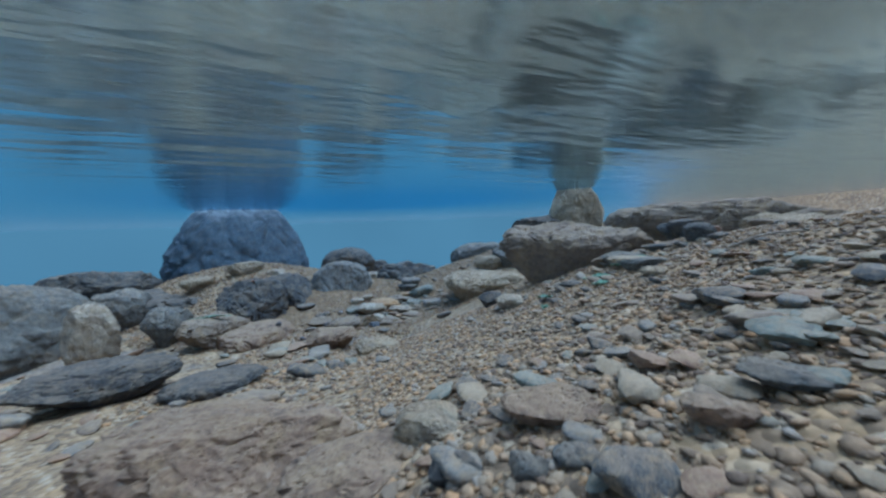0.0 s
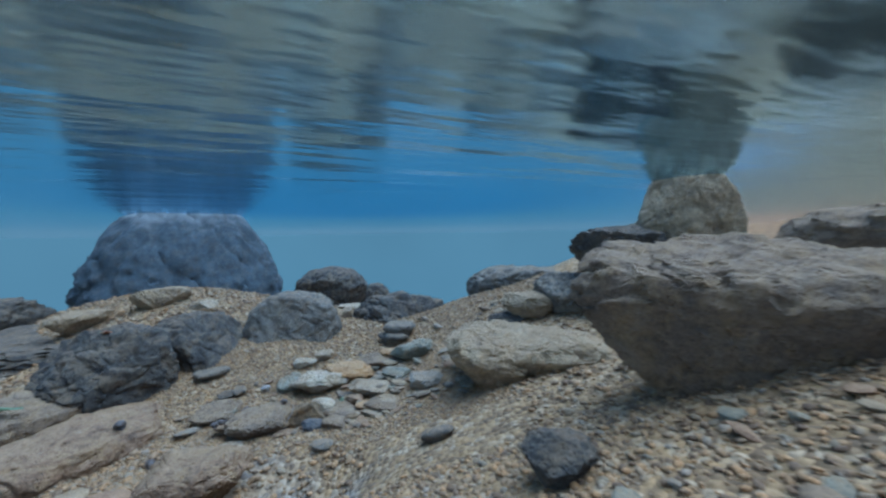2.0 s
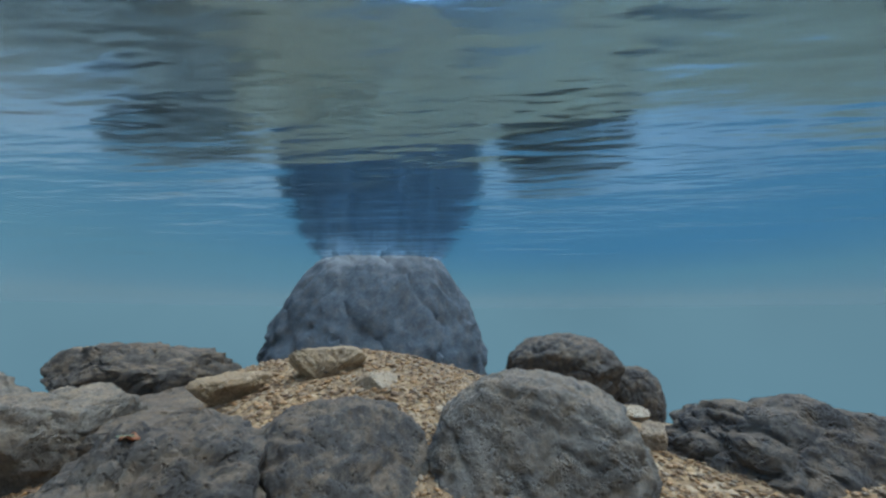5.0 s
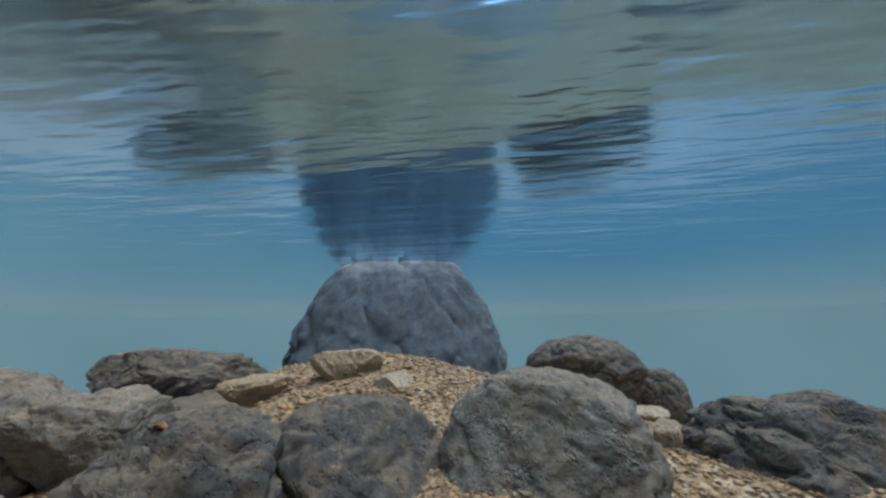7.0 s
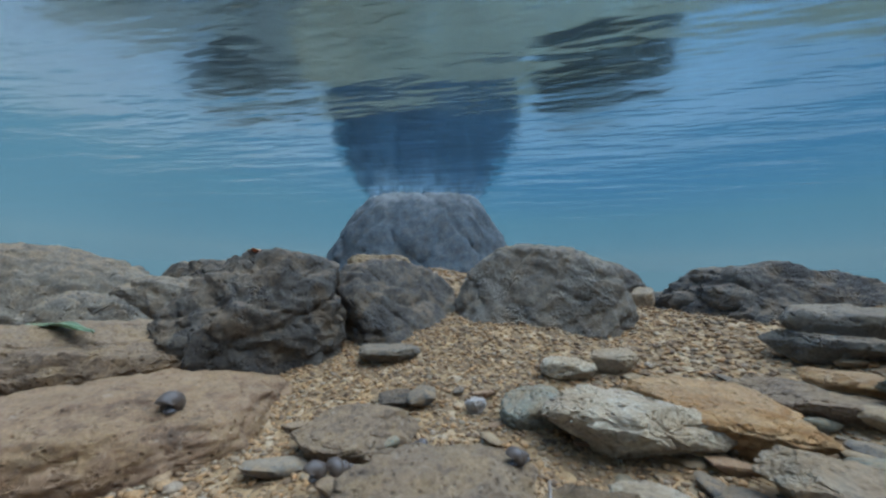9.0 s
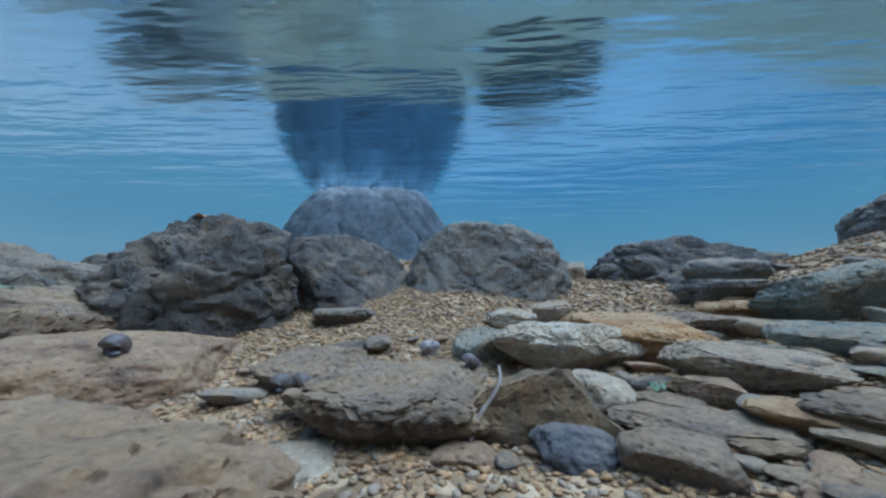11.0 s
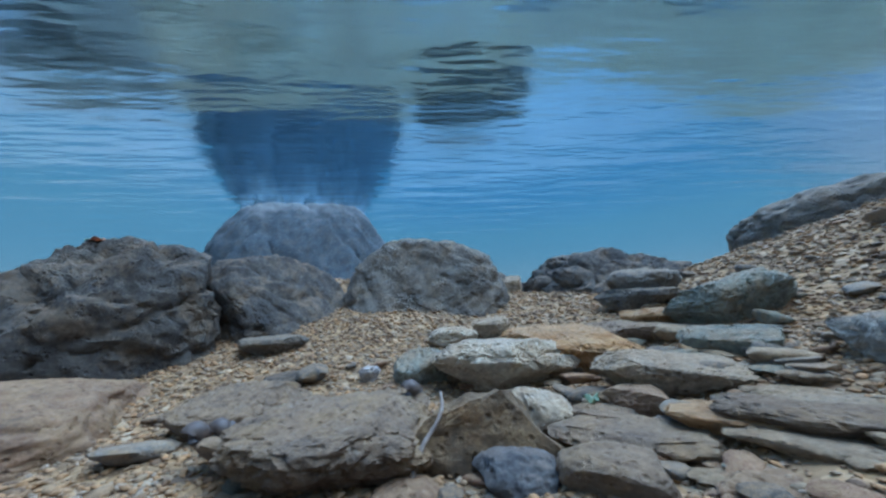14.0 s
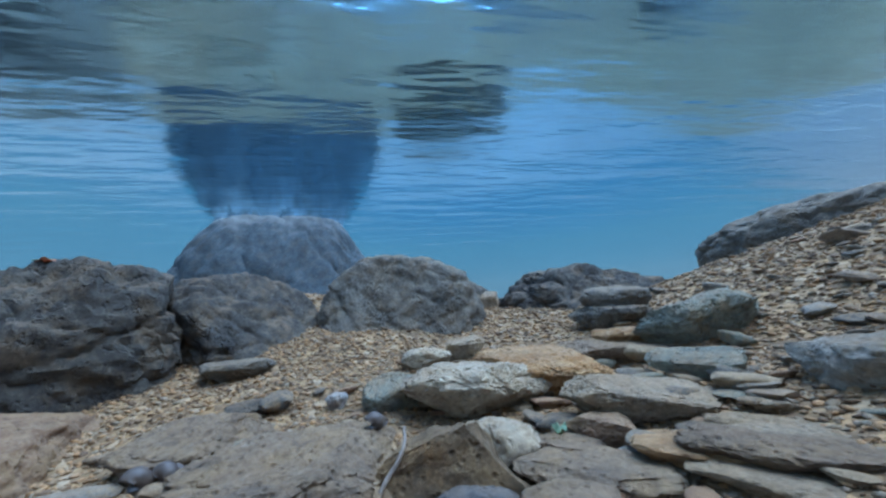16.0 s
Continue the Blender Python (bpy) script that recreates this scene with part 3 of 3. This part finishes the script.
stone("rock", "dark rounded stone on the ledge", (3.99, 7.36, 2.19), (0.42, 0.29, 0.21), -45, dark, 'round', 84, 0.25)
stone("flat_rock", "flat tan stone on the bed", (-0.69, 8.39, 0.23), (0.80, 0.48, 0.35), 20, tan, 'slab', 85, 0.25)
stone("flat_rock", "flat tan slab on gravel", (3.12, 7.34, 1.87), (0.78, 0.47, 0.09), -49, tan, 'slab', 86, 0.25)
stone("flat_rock", "grey slab on gravel", (3.18, 7.84, 1.82), (0.61, 0.37, 0.17), -43, grey, 'slab', 87, 0.25)
stone("rock", "grey stone with a pale top", (2.29, 7.47, 1.54), (0.35, 0.21, 0.09), -34, grey, 'slab', 88, 0.25)
stone("flat_rock", "dark slab on the upper slope", (4.47, 8.53, 2.20), (0.69, 0.42, 0.21), -49, dark, 'slab', 89, 0.25)
stone("rock", "dark angular rock in the pile", (1.35, 12.60, 0.85), (0.78, 0.55, 0.35), -19, dark, 'block', 90, 0.25)
stone("flat_rock", "tan slab resting on dark rocks", (1.69, 12.52, 1.21), (1.01, 0.61, 0.36), -25, tan, 'slab', 91, 0.25)
stone("boulder", "large tan boulder with a shaded slanting side", (1.42, 11.15, 0.78), (2.24, 1.12, 0.55), -25, tan, 'wedge', 92, 0.25)
stone("rock", "grey stone in front of the boulder", (-0.63, 13.18, 0.65), (0.60, 0.42, 0.28), 3, grey, 'slab', 93, 0.25)
stone("rock", "long grey rock on the slope", (1.30, 11.95, 0.30), (1.60, 1.00, 0.60), -0, grey, 'wedge', 94, 0.25)
stone("rock", "dark rock in the deeper bed", (-2.65, 7.05, 0.44), (1.29, 0.90, 0.15), 34, dark, 'round', 95, 0.25)
stone("flat_rock", "dark slab in the deeper water", (-4.03, 6.82, 0.44), (1.76, 1.06, 0.39), 46, dark, 'slab', 96, 0.25)
stone("rock", "pale stone in deep water", (-6.61, 9.29, 0.75), (0.90, 0.72, 0.43), 46, pale, 'round', 97, 0.25)
stone("flat_rock", "wide dark ledge in the deep pool", (-7.09, 13.81, -0.22), (5.18, 3.11, 1.03), 47, dark, 'slab', 98, 0.25)
stone("flat_rock", "layered blue-grey slab beside the ledge", (3.17, 11.40, 1.07), (2.13, 0.85, 0.96), -35, blue, 'slab', 99, 0.25)
stone("boulder", "grey block with a brown silted top", (2.33, 12.41, 1.14), (1.38, 1.10, 0.78), -22, grey, 'block', 100, 0.25)
stone("flat_rock", "silted tan slab behind the boulders", (-6.04, 13.87, 1.04), (1.09, 0.66, 0.47), 50, tan, 'slab', 101, 0.25)
stone("rock", "pale tilted stone behind the boulders", (-4.92, 13.87, 0.81), (0.78, 0.55, 0.43), 42, pale, 'wedge', 102, 0.25)
stone("flat_rock", "low tan slab on the sandy bed", (-7.05, 13.04, 0.88), (1.10, 0.77, 0.27), 62, tan, 'slab', 103, 0.25)
stone("flat_rock", "smooth sand-coloured slab on the bed", (-8.01, 11.48, 0.71), (1.83, 0.92, 0.36), 79, grey, 'slab', 104, 0.25)
stone("rock", "cream wedge of stone between boulders", (-2.46, 15.71, 0.60), (0.67, 0.53, 0.22), 9, cream, 'wedge', 105, 0.25)


def split_rock(place, width, depth, height, turn):
    """A broken, roof-shaped rock with a steep dark front."""
    corners = ((-0.5, -0.35, 0), (0.5, -0.35, 0), (0.46, 0.5, 0), (-0.46, 0.45, 0), (-0.3, -0.28, 0.7), (-0.2, 0.2, 0.8), (0.1, -0.24, 1.0), (0.16, 0.1, 0.9), (0.38, -0.36, 0.4), (-0.45, -0.38, 0.36))
    bm = bmesh.new()
    for x, y, z in corners:
        bm.verts.new((x * width, y * depth, z * height))
    bmesh.ops.convex_hull(bm, input=list(bm.verts))
    bmesh.ops.triangulate(bm, faces=list(bm.faces))
    bmesh.ops.subdivide_edges(bm, edges=list(bm.edges), cuts=9, use_grid_fill=True)
    bm.normal_update()
    for v in bm.verts:
        q = v.co * 9.0
        cell = noise.voronoi(q * 0.8)[0]
        v.co += v.normal * width * (0.035 * noise.noise(q) + 0.02 * noise.noise(q * 3) + 0.05 * (0.3 - cell[0]))
    bm.normal_update()
    for e in bm.edges:
        e.smooth = e.calc_face_angle(0.0) < 0.5
    me = bpy.data.meshes.new("split_rock")
    for f in bm.faces:
        f.smooth = True
    bm.to_mesh(me)
    bm.free()
    me.materials.append(vein)
    ob = new("split_rock", me)
    ob.matrix_world = pose(*place, 0, 0, turn)
    return tagged(ob, "angular dark brown rock with rusty broken faces", "rock")


split_rock((-1.44, 11.05, bed_surface(-1.44, 11.05) - 0.05), 0.66, 0.46, 0.30, 14)


# ---- loose cobbles, one object each ----
def scatter_cobbles():
    rng = random.Random(11)
    shapes = []
    for i in range(18):
        s = (1.0, rng.uniform(0.6, 0.85), rng.uniform(0.2, 0.42))
        me = stone_mesh("cobble", s, rng.choice(("wedge", "slab", "block", "slab")), 300 + i, 3)
        me.materials.append(COBBLES[i % 6])
        shapes.append(me)
    near = ((0.0, 3.6, 2.6, 5.2, 60, 0.07, 0.24), (-2.6, 1.0, 10.7, 12.6, 100, 0.06, 0.2), (-2.3, -0.1, 10.4, 10.8, 45, 0.04, 0.09), (-1.2, 0.7, 10.9, 12.3, 50, 0.09, 0.26))
    shards = ((0.2, 3.6, 2.9, 4.9, 150, 0.10, 0.30), (1.2, 4.2, 5.4, 8.4, 60, 0.08, 0.24))
    far = ((0.6, 4.0, 5.2, 9.0, 60, 0.07, 0.22), (-4.5, 0.6, 5.5, 11.5, 25, 0.12, 0.36), (-0.8, 2.4, 11.5, 14.5, 40, 0.10, 0.28), (-7.0, -2.0, 12.5, 16.0, 20, 0.12, 0.34), (-7.5, -0.6, 4.8, 10.2, 90, 0.15, 0.7), (2.0, 6.5, 6.5, 11.0, 60, 0.12, 0.5))

    def spots(zones):
        for x0, x1, y0, y1, count, small, large in zones:
            for _ in range(count):
                x, y = rng.uniform(x0, x1), rng.uniform(y0, y1)
                if (x + 1.0) ** 2 + (y - 9.6) ** 2 < 0.8:
                    continue
                s = small + (large - small) * rng.random() ** 2
                yield rng.choice(shapes), pose(x, y, bed_surface(x, y) - 0.06 * s, rng.uniform(-14, 14), rng.uniform(-14, 14), rng.uniform(0, 360)) @ Matrix.Diagonal((s, s, s, 1))

    for me, m in spots(near):
        ob = new("cobble", me)
        ob.matrix_world = m
        tagged(ob, "loose water-worn cobble lying on the gravel bed", "cobble", "loose cobbles on the stream bed")
    for me, m in spots(shards):
        ob = new("stone_shard", me)
        ob.matrix_world = m
        tagged(ob, "flat broken brown and grey shard on the gravel slope", "stone", "flat shards on the gravel slope")
    for me, m in spots(far):
        ob = new("flat_stone", me)
        ob.matrix_world = m
        tagged(ob, "silted flat stone lying on the deeper bed", "stone", "flat stones scattered over the bed")


scatter_cobbles()


# ---- gravel ----
def gravel():
    rng = np.random.default_rng(5)
    bases = []
    for i in range(6):
        bm = bmesh.new()
        bmesh.ops.create_icosphere(bm, subdivisions=1, radius=0.5)
        co = np.array([v.co[:] for v in bm.verts])
        fa = np.array([[v.index for v in f.verts] for f in bm.faces])
        bm.free()
        co = co * (1 + rng.uniform(-0.22, 0.22, (len(co), 1)))
        co[:, 2] *= rng.uniform(0.28, 0.5)
        co[:, 1] *= rng.uniform(0.6, 0.9)
        bases.append((co, fa))
    zones = ((-0.6, 4.2, 2.4, 5.0, 9000, 0.022, 0.09), (-0.4, 4.2, 5.0, 9.5, 13000, 0.022, 0.08), (-4.6, 1.2, 10.4, 12.4, 24000, 0.013, 0.05), (-4.4, 2.2, 12.4, 14.6, 12000, 0.02, 0.065), (-3.5, -0.4, 6.0, 10.4, 2600, 0.04, 0.12), (-9.5, -4.2, 10.0, 17.0, 5200, 0.05, 0.13), (1.2, 5.5, 9.5, 13.5, 2600, 0.04, 0.11), (-4.4, -1.9, 9.5, 10.4, 4200, 0.02, 0.06))
    verts, faces, start = [], [], 0
    for x0, x1, y0, y1, count, small, large in zones:
        xs, ys = rng.uniform(x0, x1, count), rng.uniform(y0, y1, count)
        ss = small + (large - small) * rng.random(count) ** 2.2
        for x, y, s in zip(xs, ys, ss):
            co, fa = bases[int(rng.integers(6))]
            a, tx, ty = rng.uniform(0, 2 * math.pi), rng.uniform(-0.35, 0.35), rng.uniform(-0.35, 0.35)
            c, d = math.cos(a), math.sin(a)
            p = co * s
            p = np.stack([c * p[:, 0] - d * p[:, 1], d * p[:, 0] + c * p[:, 1], p[:, 2]], 1)
            p[:, 2] += tx * p[:, 0] + ty * p[:, 1]
            verts.append(p + (x, y, bed_surface(x, y) + 0.12 * s))
            faces.append(fa + start)
            start += len(co)
    v, f = np.concatenate(verts), np.concatenate(faces)
    me = bpy.data.meshes.new("gravel")
    me.vertices.add(len(v))
    me.vertices.foreach_set("co", v.ravel())
    me.loops.add(f.size)
    me.loops.foreach_set("vertex_index", f.ravel())
    me.polygons.add(len(f))
    me.polygons.foreach_set("loop_start", np.arange(len(f)) * 3)
    me.polygons.foreach_set("loop_total", np.full(len(f), 3))
    me.polygons.foreach_set("use_smooth", np.ones(len(f), bool))
    me.update(calc_edges=True)
    me.materials.append(gravel_mat)
    tagged(new("gravel", me), "brown and grey river gravel covering the bed", "gravel", kind="stuff")


gravel()


# ---- small things on the stones ----
bpy.context.view_layer.update()
DEPTHS = bpy.context.evaluated_depsgraph_get()


def top_at(x, y):
    """Height of whatever lies uppermost under the water at x, y."""
    hit, place, normal, _, _, _ = scene.ray_cast(DEPTHS, Vector((x, y, WATER_LEVEL - 0.05)), Vector((0, 0, -1)))
    return place.z if hit else bed_surface(x, y)


def plain_material(name, colour, rough, vary=0.35, scale=30.0):
    m, n, l, b = node_material(name)
    tc = n.new("ShaderNodeTexCoord")
    t = noise_node(n, l, scale, 5, 0.6, tc.outputs["Object"])
    low, high = tuple(c * (1 - vary) for c in colour), tuple(c * (1 + vary) for c in colour)
    l.new(ramp_node(n, l, t.outputs["Fac"], ((0.3, low), (0.7, high))).outputs["Color"], b.inputs["Base Color"])
    b.inputs["Roughness"].default_value = rough
    return m


shell_mat = plain_material("snail_shell", (0.05, 0.034, 0.021), 0.6)
foot_mat = plain_material("snail_foot", (0.05, 0.045, 0.04), 0.6)
leaf_green = plain_material("green_leaf", (0.05, 0.115, 0.045), 0.5, 0.3, 14)
leaf_pale = plain_material("pale_green_leaf", (0.12, 0.18, 0.09), 0.5, 0.3, 14)
leaf_rust = plain_material("rusty_leaf", (0.34, 0.13, 0.05), 0.6, 0.3, 20)
rib_mat = plain_material("leaf_rib", (0.16, 0.20, 0.09), 0.5)


def part(name, bm, material, parent, label=""):
    me = bpy.data.meshes.new(name)
    for f in bm.faces:
        f.smooth = True
    bm.to_mesh(me)
    bm.free()
    me.materials.append(material)
    ob = new(name, me)
    ob.parent = parent
    return tagged(ob, label) if label else ob


def tube(bm, points, radii, around=10):
    rings = []
    for i, (p, r) in enumerate(zip(points, radii)):
        a, c = points[max(i - 1, 0)], points[min(i + 1, len(points) - 1)]
        q = (Vector(c) - Vector(a)).to_track_quat("Z", "Y")
        rings.append([bm.verts.new(Vector(p) + q @ Vector((r * math.cos(2 * math.pi * k / around), r * math.sin(2 * math.pi * k / around), 0))) for k in range(around)])
    for low, high in zip(rings, rings[1:]):
        for k in range(around):
            bm.faces.new((low[k], low[(k + 1) % around], high[(k + 1) % around], high[k]))
    bm.faces.new(rings[0][::-1])
    bm.faces.new(rings[-1])


def snail(x, y, size, turn, label):
    """A pond snail: a coiled, pointed shell over a flat foot."""
    base = new("snail")
    shell = bmesh.new()
    pts, radii = [], []
    for i in range(46):
        u = i / 45
        a, r = u * 2 * math.pi * 3.2, 0.13 * (1 - u) + 0.01
        pts.append((0.85 * u - 0.25, r * math.cos(a) * 0.8, 0.2 + r * math.sin(a) * 0.8 - 0.12 * u))
        radii.append(0.25 * (1 - u) + 0.025)
    tube(shell, [tuple(c * size for c in p) for p in pts], [r * size for r in radii])
    part("shell", shell, shell_mat, base, "dark brown coiled shell")
    foot = bmesh.new()
    bmesh.ops.create_uvsphere(foot, u_segments=14, v_segments=8, radius=1.0)
    for v in foot.verts:
        v.co = (v.co.x * 0.5 * size + 0.05 * size, v.co.y * 0.22 * size, max(v.co.z, -0.15) * 0.16 * size + 0.02 * size)
    part("foot", foot, foot_mat, base)
    base.matrix_world = pose(x, y, top_at(x, y) - 0.01 * size, 0, 0, turn)
    return tagged(base, label, "snail", "snails on the stones")


def leaf(x, y, length, width, turn, mat, label, lift=0.0):
    """A sunken leaf: a cupped blade with a midrib, lying on the stones."""
    base = new("leaf")
    blade = bmesh.new()
    n, rows = 14, []
    for i in range(n + 1):
        u = i / n
        half = width / 2 * math.sin(math.pi * min(1.0, u * 0.97 + 0.015)) ** 0.8
        rows.append([blade.verts.new(((u - 0.5) * length, half * s, 0.10 * width * s * s + 0.08 * length * math.sin(u * 3.0) * 0.5 + 0.012 * math.sin(9 * u + 4 * s))) for s in (-1, -0.5, 0, 0.5, 1)])
    for low, high in zip(rows, rows[1:]):
        for k in range(4):
            blade.faces.new((low[k], low[k + 1], high[k + 1], high[k]))
    bmesh.ops.solidify(blade, geom=list(blade.faces), thickness=0.004)
    part("blade", blade, mat, base)
    rib = bmesh.new()
    tube(rib, [((i / 10 - 0.62) * length * 1.05, 0, 0.04 * length * math.sin(max(0.0, i / 10 - 0.1) * 3.0) + 0.008) for i in range(11)], [0.012 * length * (1.1 - i / 10) + 0.002 for i in range(11)], 6)
    part("midrib", rib, rib_mat, base, "pale midrib and stalk")
    base.matrix_world = pose(x, y, top_at(x, y) + 0.012 + lift, 0, 0, turn)
    return tagged(base, label, "leaf", "sunken leaves on the bed")


snail(-3.36, 10.33, 0.187, 160, "dark pond snail resting on the brown slab")
snail(-2.69, 10.07, 0.165, 20, "large brown snail at the edge of the slab")
snail(-2.34, 11.12, 0.112, 200, "small dark snail with a round shell on the slab")
snail(-1.77, 11.10, 0.112, 80, "small black snail on the edge of the slab")
snail(-2.34, 10.67, 0.123, 70, "brown snail between two flat rocks")
snail(-2.38, 10.59, 0.125, 120, "dark snail beside a pale stone")
leaf(2.61, 7.12, 0.51, 0.18, 15, leaf_green, "long green leaf lying on brown gravel")
leaf(2.93, 7.06, 0.39, 0.16, -30, leaf_green, "green leaf half buried in gravel")
leaf(3.30, 7.48, 0.46, 0.16, -20, leaf_green, "dark green leaf on a flat slab")
leaf(1.82, 7.10, 0.21, 0.11, 10, leaf_green, "small green leaf on gravel")
leaf(2.42, 6.65, 0.32, 0.13, 20, leaf_green, "narrow green leaf on the slope")
leaf(1.67, 6.55, 0.17, 0.09, 60, leaf_green, "tiny green leaf beside a white block")
leaf(-4.59, 9.98, 0.69, 0.11, 20, leaf_pale, "pale green blade-like leaf under the dark slab")
leaf(-1.07, 11.33, 0.10, 0.06, 100, leaf_pale, "yellow-green leaf scrap between two rocks")
leaf(-4.27, 11.05, 0.12, 0.07, 30, leaf_rust, "rusty leaf scrap caught on the dark boulder")


def stick(name, label, points, radius, mat):
    """A thin bare stick through a few points, bent smoothly and a little knotty."""
    bm = bmesh.new()
    pts = []
    for i in range(25):
        u = i / 24 * (len(points) - 1)
        k = min(int(u), len(points) - 2)
        p0, p1 = Vector(points[max(k - 1, 0)]), Vector(points[k])
        p2, p3 = Vector(points[k + 1]), Vector(points[min(k + 2, len(points) - 1)])
        w = u - k
        p = 0.5 * (2 * p1 + (p2 - p0) * w + (2 * p0 - 5 * p1 + 4 * p2 - p3) * w * w + (3 * p1 - p0 - 3 * p2 + p3) * w ** 3)
        pts.append(p + Vector((0.004 * math.sin(i * 0.5), 0.003 * math.sin(i * 0.7), 0.002 * math.sin(i * 0.9))))
    tube(bm, pts, [radius * (1.1 - 0.02 * i) * (1 + 0.15 * math.sin(i * 2.7)) for i in range(25)], 8)
    me = bpy.data.meshes.new(name)
    for f in bm.faces:
        f.smooth = True
    bm.to_mesh(me)
    bm.free()
    me.materials.append(mat)
    return tagged(new(name, me), label, "twig")


stick("twig", "thin bare brown stick lying across the stones", ((3.03, 5.54, 2.21), (3.17, 5.35, 2.32), (3.30, 5.17, 2.35)), 0.012, plain_material("twig_bark", (0.20, 0.14, 0.08), 0.8))
stick("twig", "pale bare stick leaning on the angular dark rock", ((-1.64, 10.72, 0.05), (-1.59, 10.81, 0.20), (-1.555, 10.89, 0.30), (-1.58, 10.97, 0.35)), 0.009, plain_material("bleached_bark", (0.15, 0.115, 0.08), 0.8))
